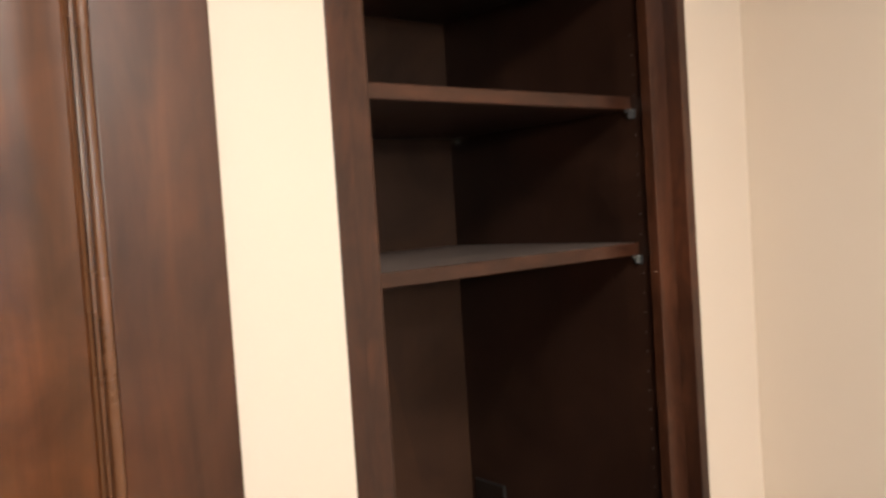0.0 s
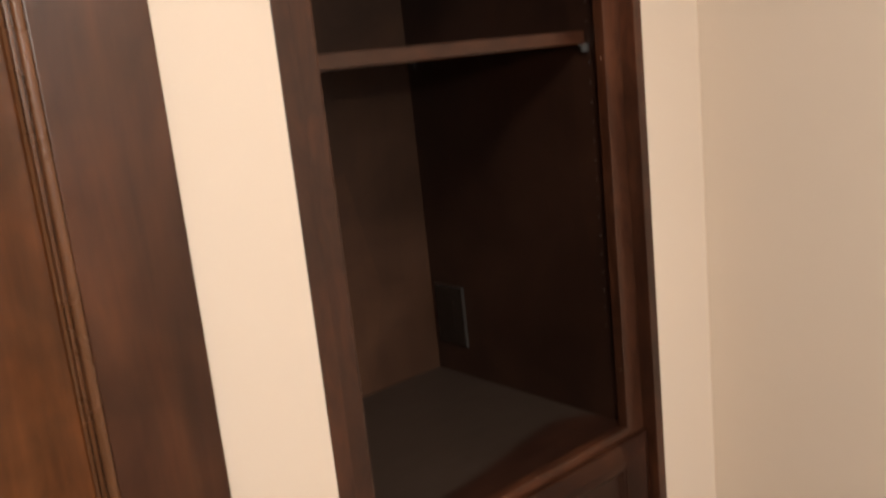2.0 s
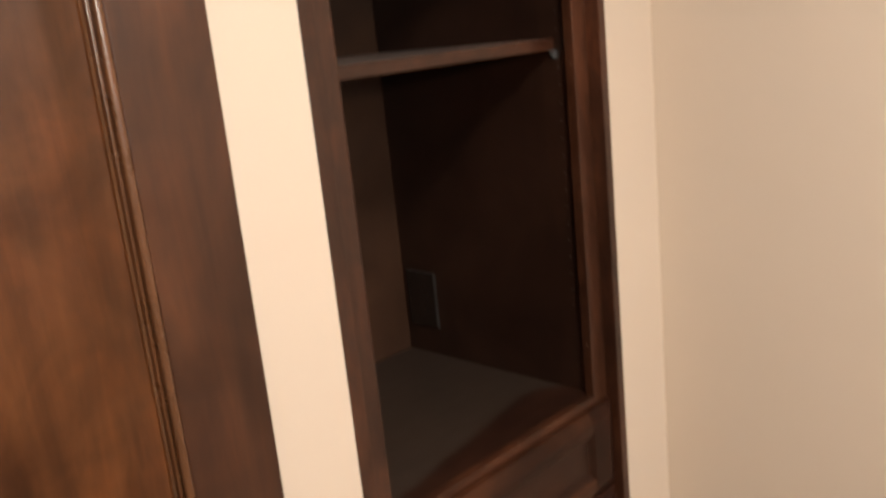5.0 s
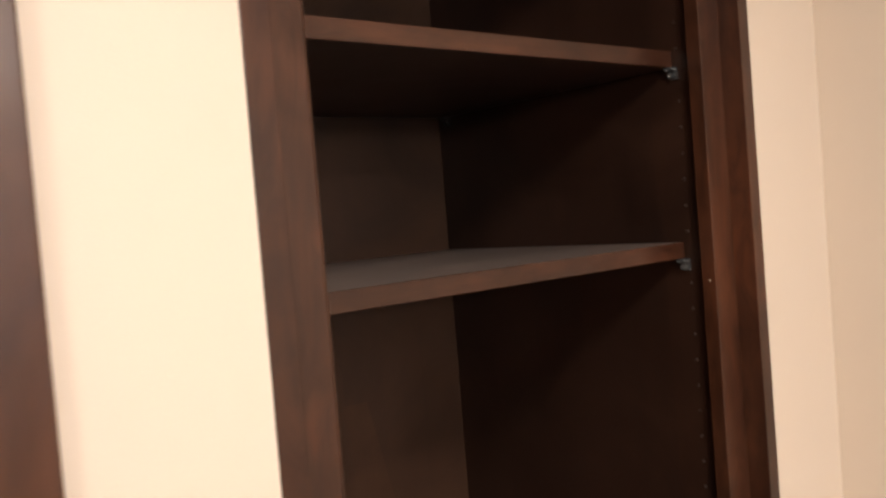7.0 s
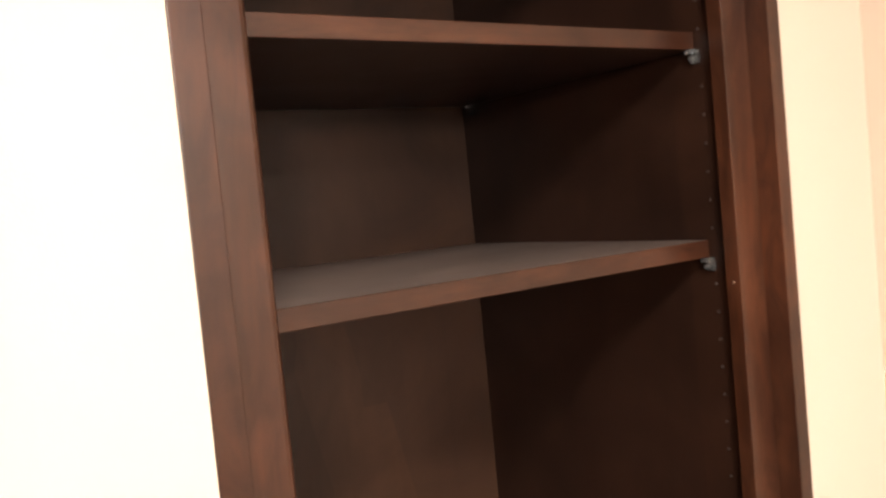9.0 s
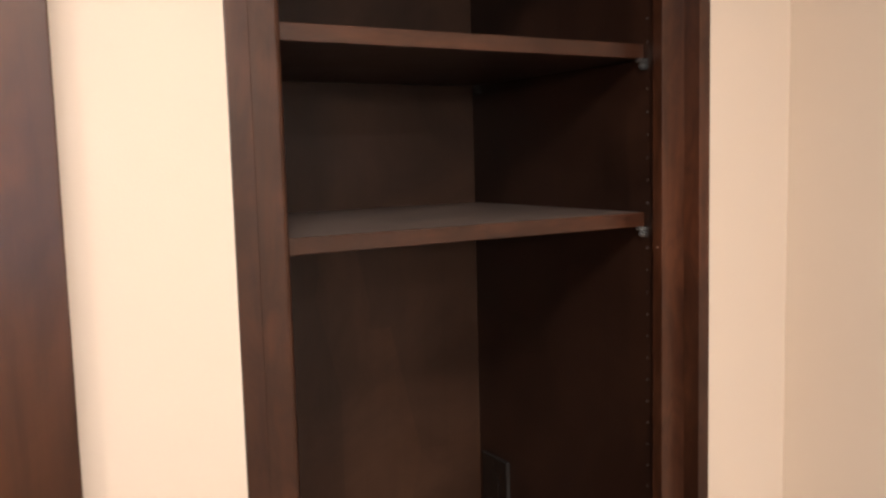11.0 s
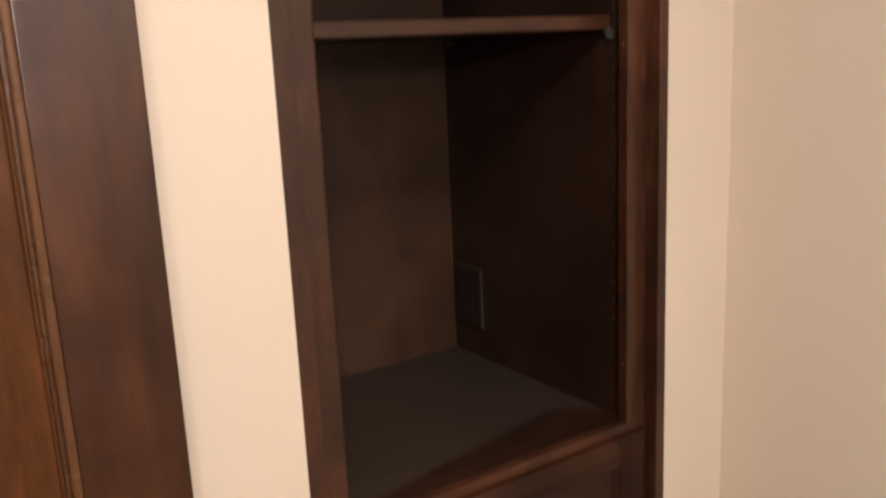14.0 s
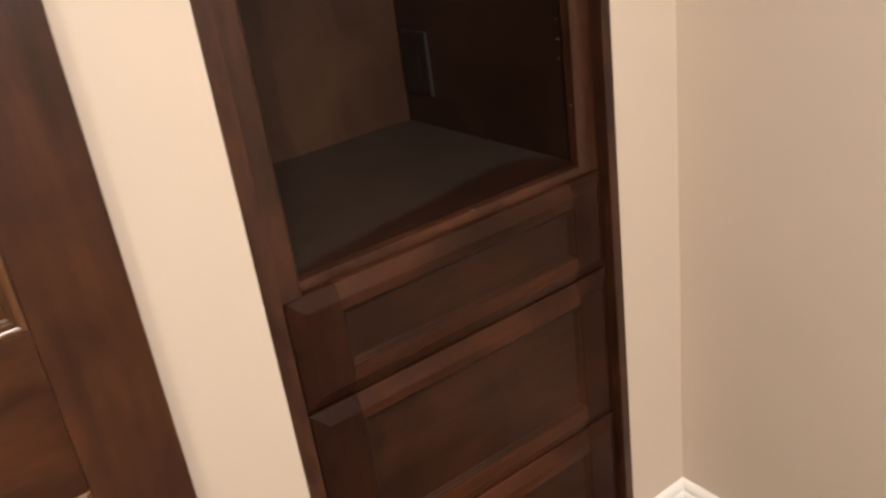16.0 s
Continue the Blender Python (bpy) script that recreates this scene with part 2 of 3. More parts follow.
def plain_mat(name, colour, rough, metal=0.0, bumpy=0.05, scale=300.0):
    m, nt, n, bsdf = material(name)
    vec, plain, _ = coords(nt, (1, 1, 1), 0.0)
    f = noise_tex(nt, plain, scale, 3.0)
    link(nt, ramp(nt, f, [(0.3, tuple(c * 0.8 for c in colour)), (0.7, tuple(c * 1.15 for c in colour))]), bsdf.inputs["Base Color"])
    bsdf.inputs["Roughness"].default_value, bsdf.inputs["Metallic"].default_value = rough, metal
    bump(nt, bsdf, f, bumpy, 0.0004)
    return m


black_iron = plain_mat("black_powder_coated_iron", (0.06, 0.058, 0.056), 0.5, 0.3)
bolt_black = plain_mat("blackened_bolt", (0.008, 0.008, 0.008), 0.45, 0.2)
dark_plastic = plain_mat("dark_brown_plastic", (0.014, 0.0095, 0.0075), 0.16, 0.0, 0.0)
# grey for the glint strips on the outlet cover
glint_grey = plain_mat("painted_edge_glint", (0.045, 0.040, 0.036), 0.4, 0.4, 0.0)
hole_dark = plain_mat("drilled_hole_rim", (0.05, 0.036, 0.03), 0.5, 0.0, 0.0)
filler = plain_mat("pale_nail_filler", (0.62, 0.5, 0.4), 0.6, 0.0, 0.0)
gap_dark = plain_mat("dark_recess", (0.012, 0.006, 0.004), 0.8, 0.0, 0.0)

clear, _nt, _n, _b = material("clear_plastic")
_b.inputs["Base Color"].default_value = (0.6, 0.62, 0.63, 1)
_b.inputs["Roughness"].default_value = 0.18
_b.inputs["Transmission Weight"].default_value = 0.92
_b.inputs["IOR"].default_value = 1.49

glow, _nt, _n, _b = material("lit_lamp_glass")
_b.inputs["Base Color"].default_value = (0.9, 0.88, 0.84, 1)
_b.inputs["Emission Color"].default_value = (1.0, 0.86, 0.68, 1)
_b.inputs["Emission Strength"].default_value = 3.0


# glowing panel added for bluish sheen on the wood and cool fill
blue_glow, _nt, _n, _b = material("blue_glow_panel")
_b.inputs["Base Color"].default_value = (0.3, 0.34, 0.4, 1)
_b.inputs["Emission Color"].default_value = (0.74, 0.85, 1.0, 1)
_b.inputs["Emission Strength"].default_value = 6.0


def floor_material():
    m, nt, n, bsdf = material("vinyl_floor_plank")
    long, plain, rnd = coords(nt, (16, 1.1, 16), 9.0)
    grain = noise_tex(nt, long, 1.4, 6.0, 0.62, 1.0)
    fine = noise_tex(nt, long, 8.0, 3.0, 0.6)
    blotch = noise_tex(nt, plain, 5.0, 3.0)
    col = ramp(nt, grain, [(0.25, (0.11, 0.068, 0.044)), (0.5, (0.205, 0.137, 0.093)), (0.78, (0.3, 0.215, 0.155))])
    col = mix(nt, 0.7, col, ramp(nt, blotch, [(0.3, (0.7, 0.68, 0.66)), (0.65, (1.1, 1.08, 1.05))]), "MULTIPLY")
    v = nt.nodes.new("ShaderNodeTexVoronoi")
    mp = nt.nodes.new("ShaderNodeMapping")
    mp.inputs["Scale"].default_value = (7, 2.6, 7)
    link(nt, plain, mp.inputs["Vector"])
    warp = nt.nodes.new("ShaderNodeVectorMath")
    warp.operation = "ADD"
    wob = nt.nodes.new("ShaderNodeTexNoise")
    wob.inputs["Scale"].default_value, wob.inputs["Detail"].default_value = 3.0, 3.0
    link(nt, mp.outputs[0], wob.inputs["Vector"])
    link(nt, mp.outputs[0], warp.inputs[0])
    link(nt, wob.outputs["Color"], warp.inputs[1])
    link(nt, warp.outputs[0], v.inputs["Vector"])
    v.inputs["Scale"].default_value = 1.0
    col = mix(nt, 0.9, col, ramp(nt, v.outputs["Distance"], [(0.03, (0.22, 0.18, 0.15)), (0.10, (0.62, 0.58, 0.55)), (0.24, (1, 1, 1))]), "MULTIPLY")
    crack_map = nt.nodes.new("ShaderNodeMapping")
    crack_map.inputs["Scale"].default_value = (34, 5.0, 34)
    link(nt, plain, crack_map.inputs["Vector"])
    crack = noise_tex(nt, crack_map.outputs[0], 1.0, 8.0, 0.72, 2.5)
    col = mix(nt, 0.85, col, ramp(nt, crack, [(0.28, (0.3, 0.25, 0.22)), (0.36, (0.8, 0.78, 0.76)), (0.46, (1, 1, 1))]), "MULTIPLY")
    tone = nt.nodes.new("ShaderNodeMapRange")
    tone.inputs["To Min"].default_value, tone.inputs["To Max"].default_value = 0.88, 1.12
    link(nt, rnd, tone.inputs["Value"])
    hsv = nt.nodes.new("ShaderNodeHueSaturation")
    link(nt, col, hsv.inputs["Color"])
    link(nt, tone.outputs[0], hsv.inputs["Value"])
    link(nt, hsv.outputs[0], bsdf.inputs["Base Color"])
    bsdf.inputs["Roughness"].default_value = 0.45
    bump(nt, bsdf, fine, 0.2, 0.0006)
    return m


plank_mat = floor_material()

# ---- building helpers ----


def box(bm, x0, x1, y0, y1, z0, z1, bevel=0.0, segments=2):
    vs = [bm.verts.new((x, y, z)) for x in (x0, x1) for y in (y0, y1) for z in (z0, z1)]
    fs = [(0, 1, 3, 2), (4, 6, 7, 5), (0, 4, 5, 1), (2, 3, 7, 6), (0, 2, 6, 4), (1, 5, 7, 3)]
    faces = [bm.faces.new([vs[i] for i in f]) for f in fs]
    if bevel:
        edges = list({e for f in faces for e in f.edges})
        bmesh.ops.bevel(bm, geom=edges, offset=bevel, segments=segments, profile=0.6, affect="EDGES")
    return bm


def cylinder(bm, centre, axis, radius, length, segments=20, bevel=0.0):
    turn = Vector((0, 0, 1)).rotation_difference(Vector(axis)).to_matrix().to_4x4()
    got = bmesh.ops.create_cone(bm, cap_ends=True, segments=segments, radius1=radius, radius2=radius, depth=length,
                                matrix=Matrix.Translation(centre) @ turn)
    if bevel:
        caps = {e for v in got["verts"] for f in v.link_faces if len(f.verts) > 4 for e in f.edges}
        bmesh.ops.bevel(bm, geom=list(caps), offset=bevel, segments=2, profile=0.6, affect="EDGES")
    return bm


def nested(bm, x0, x1, z0, z1, rings, back):
    """Rectangles inside one another, facing -y: (inset, y) from outside in, the last one filled, closed behind."""
    loops = []
    rings = [(rings[0][0], back)] + list(rings)
    for d, y in rings:
        loops.append([bm.verts.new(p) for p in ((x0 + d, y, z0 + d), (x1 - d, y, z0 + d), (x1 - d, y, z1 - d), (x0 + d, y, z1 - d))])
    for a, b in zip(loops, loops[1:]):
        for i in range(4):
            bm.faces.new((a[i], a[(i + 1) % 4], b[(i + 1) % 4], b[i]))
    bm.faces.new(loops[-1])
    bm.faces.new(list(reversed(loops[0])))
    return bm


def sweep(bm, path, profile):
    """A closed profile of (outward, z) along a line of (x, y, outward x, outward y); ends capped."""
    rings = [[bm.verts.new((x + ox * d, y + oy * d, z)) for d, z in profile] for x, y, ox, oy in path]
    k = len(profile)
    for a, b in zip(rings, rings[1:]):
        for i in range(k):
            bm.faces.new((a[i], a[(i + 1) % k], b[(i + 1) % k], b[i]))
    bm.faces.new(rings[0])
    bm.faces.new(list(reversed(rings[-1])))
    bmesh.ops.recalc_face_normals(bm, faces=bm.faces)
    return bm


def mesh_of(name, bm, mat, smooth=False):
    bmesh.ops.recalc_face_normals(bm, faces=bm.faces)
    me = bpy.data.meshes.new(name)
    bm.to_mesh(me)
    bm.free()
    me.materials.append(mat)
    if smooth:
        for p in me.polygons:
            p.use_smooth = True
    return me


BASE = {}


def thing(name, at, label, category, group="", kind=""):
    ob = new(name)
    ob.empty_display_size = 0.05
    ob.location = at
    BASE[ob] = Vector(at)
    return tagged(ob, label, category, group, kind)


def part(name, bm, mat, parent, label="", smooth=False):
    ob = new(name, mesh_of(name, bm, mat, smooth))
    ob.parent = parent
    base = BASE.get(parent, Vector((0, 0, 0)))
    if parent in BASE and parent.type == "EMPTY":
        ob.matrix_parent_inverse = Matrix.Translation(-base)
    if label:
        ob["label"] = label
    return ob


def solid(name, bm, mat, label, category, kind="structure", smooth=False):
    return tagged(new(name, mesh_of(name, bm, mat, smooth)), label, category, "", kind)


def B(*a, **k):
    return box(bmesh.new(), *a, **k)


# ---- the room ----
WY, EX, WX, SY, CZ = -0.022, 0.79, -2.1, -3.4, 2.44     # wall faces: cabinet wall, right wall, far walls; ceiling
CL, CR, CT = -0.031, 0.625, 2.080                      # the cabinet's opening in the wall
LEAN = 0.007                                           # the opening's right side is out of plumb, wider at the floor


def leaning(bm, past):
    """Lets every corner beyond x = past drift outwards towards the floor."""
    for v in bm.verts:
        if v.co.x > past:
            v.co.x += LEAN * (2.08 - v.co.z) / 2.08
    return bm



bm = bmesh.new()
box(bm, WX, CL, WY, WY + 0.12, 0, CZ)
for v in box(bm, CR, EX, WY, WY + 0.12, 0, CZ).verts:
    if abs(v.co.x - CR) < 0.001 and v.co.z < 0.01:
        v.co.x += LEAN
box(bm, CL, CR, WY, WY + 0.12, CT, CZ)
solid("wall_north", bm, wall_paint, "beige painted plaster wall around the built-in cabinet", "wall")
solid("wall_east", B(EX, EX + 0.12, SY, WY + 0.12, 0, CZ), wall_paint, "plain beige painted wall beside the cabinet", "wall")
solid("wall_west", B(WX - 0.12, WX, SY, WY + 0.12, 0, CZ), wall_paint, "plain beige painted wall", "wall")
# unseen wall; its tall opening is added to hold the fill lamp
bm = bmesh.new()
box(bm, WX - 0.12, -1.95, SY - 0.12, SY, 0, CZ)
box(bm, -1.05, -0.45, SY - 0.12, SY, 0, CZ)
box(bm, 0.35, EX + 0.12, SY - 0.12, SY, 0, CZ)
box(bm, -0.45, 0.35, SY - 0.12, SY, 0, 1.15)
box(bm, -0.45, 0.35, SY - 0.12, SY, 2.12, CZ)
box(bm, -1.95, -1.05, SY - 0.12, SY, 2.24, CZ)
solid("wall_south", bm, wall_paint, "plain beige painted wall with an added lamp opening and a window", "wall")
# unseen window, added to let the bluish glow panel shine in
window = tagged(new("window_1"), "white framed window added in front of a bluish glow panel", "window", "", "structure")
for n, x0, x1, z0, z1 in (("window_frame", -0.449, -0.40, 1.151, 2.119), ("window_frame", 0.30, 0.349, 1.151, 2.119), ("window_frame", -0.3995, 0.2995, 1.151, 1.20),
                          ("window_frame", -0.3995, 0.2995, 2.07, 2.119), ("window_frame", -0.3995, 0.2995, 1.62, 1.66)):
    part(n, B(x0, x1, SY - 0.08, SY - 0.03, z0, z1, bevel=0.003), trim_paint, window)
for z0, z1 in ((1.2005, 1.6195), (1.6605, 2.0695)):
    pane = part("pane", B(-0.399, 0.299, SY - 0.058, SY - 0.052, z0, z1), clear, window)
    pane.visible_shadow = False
solid("backdrop", B(-0.77, 1.1, SY - 0.62, SY - 0.6, 0.3, 3.0), blue_glow, "bluish glowing panel outside the added window", "sky")
# unseen walls added to close the space behind the lamp opening
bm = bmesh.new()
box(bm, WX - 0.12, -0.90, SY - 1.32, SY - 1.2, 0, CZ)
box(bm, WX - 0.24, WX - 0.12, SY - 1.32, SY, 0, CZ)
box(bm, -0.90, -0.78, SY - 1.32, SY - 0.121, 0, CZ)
solid("wall_hall", bm, wall_paint, "plain beige painted walls closing off the opening added for the fill lamp", "wall")
solid("ceiling", B(WX - 0.24, EX + 0.12, SY - 1.32, WY + 0.12, CZ, CZ + 0.1), ceiling_paint, "plain off-white painted ceiling", "ceiling")

# baseboards: a flat board with a stepped and rounded top
BASEBOARD = [(0, 0), (0.016, 0), (0.016, 0.098), (0.0145, 0.101), (0.0145, 0.108), (0.0125, 0.116), (0.0085, 0.121),
             (0.0085, 0.127), (0.0105, 0.130), (0.0105, 0.135), (0.0075, 0.143), (0.003, 0.147), (0, 0.148)]
bm = sweep(bmesh.new(), [(CR + LEAN + 0.0012, WY, 0, -1), (EX, WY, -1, -1), (EX, SY, -1, 0)], BASEBOARD)
solid("baseboard", bm, trim_paint, "white painted moulded baseboard turning the corner", "baseboard")
bm = sweep(bmesh.new(), [(WX, WY, 0, -1), (CL - 0.002, WY, 0, -1)], BASEBOARD)
solid("baseboard_west", bm, trim_paint, "white painted moulded baseboard", "baseboard")

# cornice strip over the cabinet, with the dark board on top of it
CORNICE = [(0, 2.081), (0.010, 2.082), (0.018, 2.086), (0.021, 2.091), (0.019, 2.096), (0.024, 2.099), (0.034, 2.102),
           (0.046, 2.108), (0.056, 2.114), (0.060, 2.117), (0, 2.117)]
bm = sweep(bmesh.new(), [(WX, WY, 0, -1), (EX, WY, 0, -1)], CORNICE)
solid("trim_cornice", bm, trim_beige, "cream painted moulded cornice above the cabinet", "moulding", smooth=False)
solid("trim_header", B(WX, EX - 0.002, WY - 0.082, WY - 0.0610, 2.103, 2.23, bevel=0.003), cab_x,
      "dark-stained wooden header board above the cornice", "header board")

# ---- the built-in cabinet ----
cabinet = thing("linen_cabinet", (0.295, 0.25, 0), "tall dark-stained built-in wooden cabinet with open shelves above drawers", "cabinet")
JF, JL = -0.028, -0.0225                                              # front of the side panels
L0, L1, R0, R1 = -0.031, -0.006, 0.604, 0.625            # left and right side panels
IX0, IX1, BACK = 0.018, 0.580, 0.515                     # inside faces
DECK = 0.921
part("side_panel", B(L0 + 0.0005, L1, JL, 0.10, 0.0, 2.054, bevel=0.0012), cab_z, cabinet)
part("side_panel", leaning(B(R0, R1 - 0.001, JF, 0.10, 0.0, 2.054, bevel=0.0012), 0.5), cab_z, cabinet)
part("head_board", B(L0 + 0.0005, R1 - 0.001, JF - 0.001, 0.10, 2.0543, 2.079, bevel=0.0012), cab_x, cabinet)
part("carcass_side", B(L1 + 0.001, IX0, 0.020, BACK + 0.012, 0.10, 2.042), cab_side_shaded, cabinet)
carcass_right = part("carcass_side", B(IX1, R0 - 0.001, 0.020, BACK + 0.012, 0.10, 2.042), cab_side_shaded, cabinet)
part("back_panel", B(IX0 + 0.0005, IX1 - 0.0005, BACK, BACK + 0.012, 0.10, 2.042), cab_in, cabinet)
part("top_panel", B(L1 + 0.001, R0 - 0.001, 0.020, BACK + 0.012, 2.042, 2.054), cab_side_shaded, cabinet)
part("deck", B(IX0 + 0.0005, IX1 - 0.0005, 0.0195, BACK - 0.0005, DECK - 0.019, DECK), cab_deck, cabinet, "dark wooden cabinet deck, grey behind a brown front strip")
part("toe_kick", B(L1 + 0.0005, R0 + 0.006, 0.034, 0.05, 0.0, 0.099), cab_x, cabinet)
# face frame
SL, SR = 0.032, 0.565
part("stile", B(L1 + 0.0005, SL - 0.0042, -0.0005, 0.019, 0.10, 2.054, bevel=0.0012), cab_z, cabinet)
# the facing's inner edge is worn round
section = [(L1 + 0.0001, -0.0007), (L1 + 0.0001, -0.0172), (SL - 0.0095, -0.0172), (SL - 0.0060, -0.0155), (SL - 0.0028, -0.0108), (SL - 0.0010, -0.0060), (SL - 0.0010, -0.0007)]
bm = bmesh.new()
ends = [[bm.verts.new((x, y, z)) for x, y in section] for z in (0.9085, 2.0535)]
for i in range(len(section)):
    j = (i + 1) % len(section)
    bm.faces.new((ends[0][i], ends[0][j], ends[1][j], ends[1][i]))
bm.faces.new(ends[0])
bm.faces.new(list(reversed(ends[1])))
part("stile_facing", bm, cab_z, cabinet)
part("stile", B(SR, R0 + 0.007, 0.0, 0.019, 0.10, 2.054, bevel=0.0012), cab_z, cabinet)
part("rail", B(SL - 0.0037, SR - 0.0003, 0.0, 0.019, 2.026, 2.054, bevel=0.001), cab_x, cabinet)
part("rail", B(SL - 0.0037, SR - 0.0003, 0.0, 0.019, 0.880, DECK + 0.0006, bevel=0.001), cab_x, cabinet)


def bevelled_stile(x_out, x_in, z0, z1, front, back, width, drop):
    """An upright of a drawer front: flat, with a sloped border along its outer edge and both ends."""
    s = 1 if x_in > x_out else -1
    bm = bmesh.new()
    v = {k: bm.verts.new(p) for k, p in {
        "a": (x_out, front + drop, z0), "b": (x_in, front + drop, z0), "c": (x_in, front, z0 + width), "d": (x_out + s * width, front, z0 + width),
        "e": (x_out + s * width, front, z1 - width), "f": (x_in, front, z1 - width), "g": (x_in, front + drop, z1), "h": (x_out, front + drop, z1),
        "i": (x_out, back, z0), "j": (x_in, back, z0), "k": (x_in, back, z1), "l": (x_out, back, z1)}.items()}
    for f in ("abcd", "adeh", "dcfe", "efgh", "aijb", "ahli", "hgkl", "bjkgfc", "ilkj"):
        bm.faces.new([v[q] for q in f])
    crease = [e for e in bm.edges if {e.verts[0], e.verts[1]} in ({v["d"], v["e"]}, {v["c"], v["d"]}, {v["e"], v["f"]}, {v["a"], v["h"]}, {v["a"], v["b"]}, {v["g"], v["h"]})]
    bmesh.ops.bevel(bm, geom=crease, offset=0.0024, segments=3, profile=0.6, affect="EDGES")
    return bm


def bevelled_rail(x0, x1, z_out, z_in, front, back, width, drop):
    """A crosspiece of a drawer front with a sloped border along its outer edge."""
    s = 1 if z_in > z_out else -1
    section = [(front + drop, z_out), (front, z_out + s * width), (front, z_in), (back, z_in), (back, z_out)]
    bm = bmesh.new()
    ends = [[bm.verts.new((x, y, z)) for y, z in section] for x in (x0, x1)]
    for i in range(5):
        bm.faces.new((ends[0][i], ends[0][(i + 1) % 5], ends[1][(i + 1) % 5], ends[1][i]))
    bm.faces.new(ends[0])
    bm.faces.new(list(reversed(ends[1])))
    crease = [e for e in bm.edges if abs(e.verts[0].co.x - e.verts[1].co.x) > 0.1 and e.verts[0].co.y < front + drop + 0.0001]
    bmesh.ops.bevel(bm, geom=crease, offset=0.0015, segments=2, profile=0.6, affect="EDGES")
    return bm


def drawer(z0, z1, top, bottom):
    """A framed drawer front: recessed panel with stiles and rails round it, sloped along the outside."""
    x0, x1, f, b, side, w, d = 0.0, 0.6055, -0.022, -0.0008, 0.078, 0.024, 0.0098
    bm = nested(bmesh.new(), x0 + side, x1 - side, z0 + bottom, z1 - top,
                [(-0.003, -0.008), (0.0004, f + 0.0020), (0.0024, f + 0.0024), (0.0044, f + 0.0042), (0.0054, f + 0.0064), (0.0075, f + 0.0072), (0.0095, f + 0.0100), (0.012, f + 0.0104)], -0.003)
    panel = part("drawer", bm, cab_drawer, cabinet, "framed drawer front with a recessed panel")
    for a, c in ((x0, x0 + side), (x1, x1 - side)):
        part("stile", bevelled_stile(a, c, z0, z1, f, b, w, 0.0120), cab_stile_dull, panel)
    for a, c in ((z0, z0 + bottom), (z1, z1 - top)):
        part("rail", bevelled_rail(x0 + side + 0.0003, x1 - side - 0.0003, a, c, f + 0.0003, b, w, d), cab_rail_sheen, panel)
    return panel


drawer(0.7266, 0.9060, 0.040, 0.045)
drawer(0.4166, 0.7220, 0.040, 0.052)
drawer(0.1060, 0.4120, 0.048, 0.050)


def shelf(z, lift):
    """An adjustable shelf on four clear pins, its far end a trace higher or lower."""
    def tilted(*a, **k):
        bm = B(*a, **k)
        for v in bm.verts:
            v.co.z += lift * (IX1 - v.co.x) / (IX1 - IX0)
        return bm

    board = part("shelf", tilted(IX0 + 0.002, IX1 - 0.002, 0.0515, BACK - 0.008, z, z + 0.0190), cab_side_shaded, cabinet,
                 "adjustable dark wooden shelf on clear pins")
    # thin top sheet, so that only the upper face is lit paler
    part("shelf_top", tilted(IX0 + 0.002, IX1 - 0.002, 0.0516, BACK - 0.008, z + 0.0190, z + 0.0196), cab_shelf_lit, board, "grey-brown shelf top, lit paler in its colour")
    part("edge_band", tilted(IX0 + 0.002, IX1 - 0.002, 0.050, 0.0514, z - 0.0002, z + 0.0197, bevel=0.0005, segments=1), cab_x, board, "brown wooden edge band")
    for y in (0.049, 0.488):
        for x, s in ((IX1, -1), (IX0, 1)):
            bm = bmesh.new()
            box(bm, min(x, x + s * 0.004), max(x, x + s * 0.004), y - 0.0055, y + 0.0055, z - 0.0155, z - 0.0005, bevel=0.0012)
            box(bm, min(x + s * 0.004, x + s * 0.013), max(x + s * 0.004, x + s * 0.013), y - 0.006, y + 0.006, z - 0.005, z - 0.0005, bevel=0.001)
            cylinder(bm, (x + s * 0.006, y, z - 0.0105), (1, 0, 0), 0.0034, 0.008, 12)
            part("shelf_pin", bm, clear, board, "clear plastic shelf support")
    return board


shelf(1.5740, -0.0015)
shelf(1.8090, 0.003)

# drilled rows for the pins, the filled nail heads, and one pale chip on the deck
hole_mesh = None
for y in (0.045,):
    for k in range(27):
        z = 1.0950 + 0.032 * k
        if any(s - 0.022 < z < s + 0.02 for s in (1.5740, 1.8090)):
            continue
        if hole_mesh is None:
            bm = bmesh.new()
            bmesh.ops.create_cone(bm, cap_ends=False, segments=10, radius1=0.0021, radius2=0.0016, depth=0.0012,
                                  matrix=Matrix.Rotation(radians(-90), 4, "Y"))
            bmesh.ops.create_circle(bm, cap_ends=True, segments=10, radius=0.0017, matrix=Matrix.Translation((0.0003, 0, 0)) @ Matrix.Rotation(radians(90), 4, "Y"))
            hole_mesh = mesh_of("peg_hole", bm, hole_dark)
        ob = new("peg_hole", hole_mesh)
        ob.parent = carcass_right
        ob.location = (IX1 - 0.0007, y, z)
for x, y, z, n in ((SR - 0.0004, 0.008, 1.548, (1, 0, 0)), (SR - 0.0004, 0.008, 1.026, (1, 0, 0)), (0.015, -0.0108, 1.464, (0, 1, 0)),
                   (0.158, -0.0004, 2.046, (0, 1, 0)), (0.338, 0.0022, DECK + 0.0006, (0, 0, 1))):
    part("nail_head", cylinder(bmesh.new(), (x, y, z), n, 0.0009, 0.0010, 10), filler, cabinet, "small pale nail hole or chip")

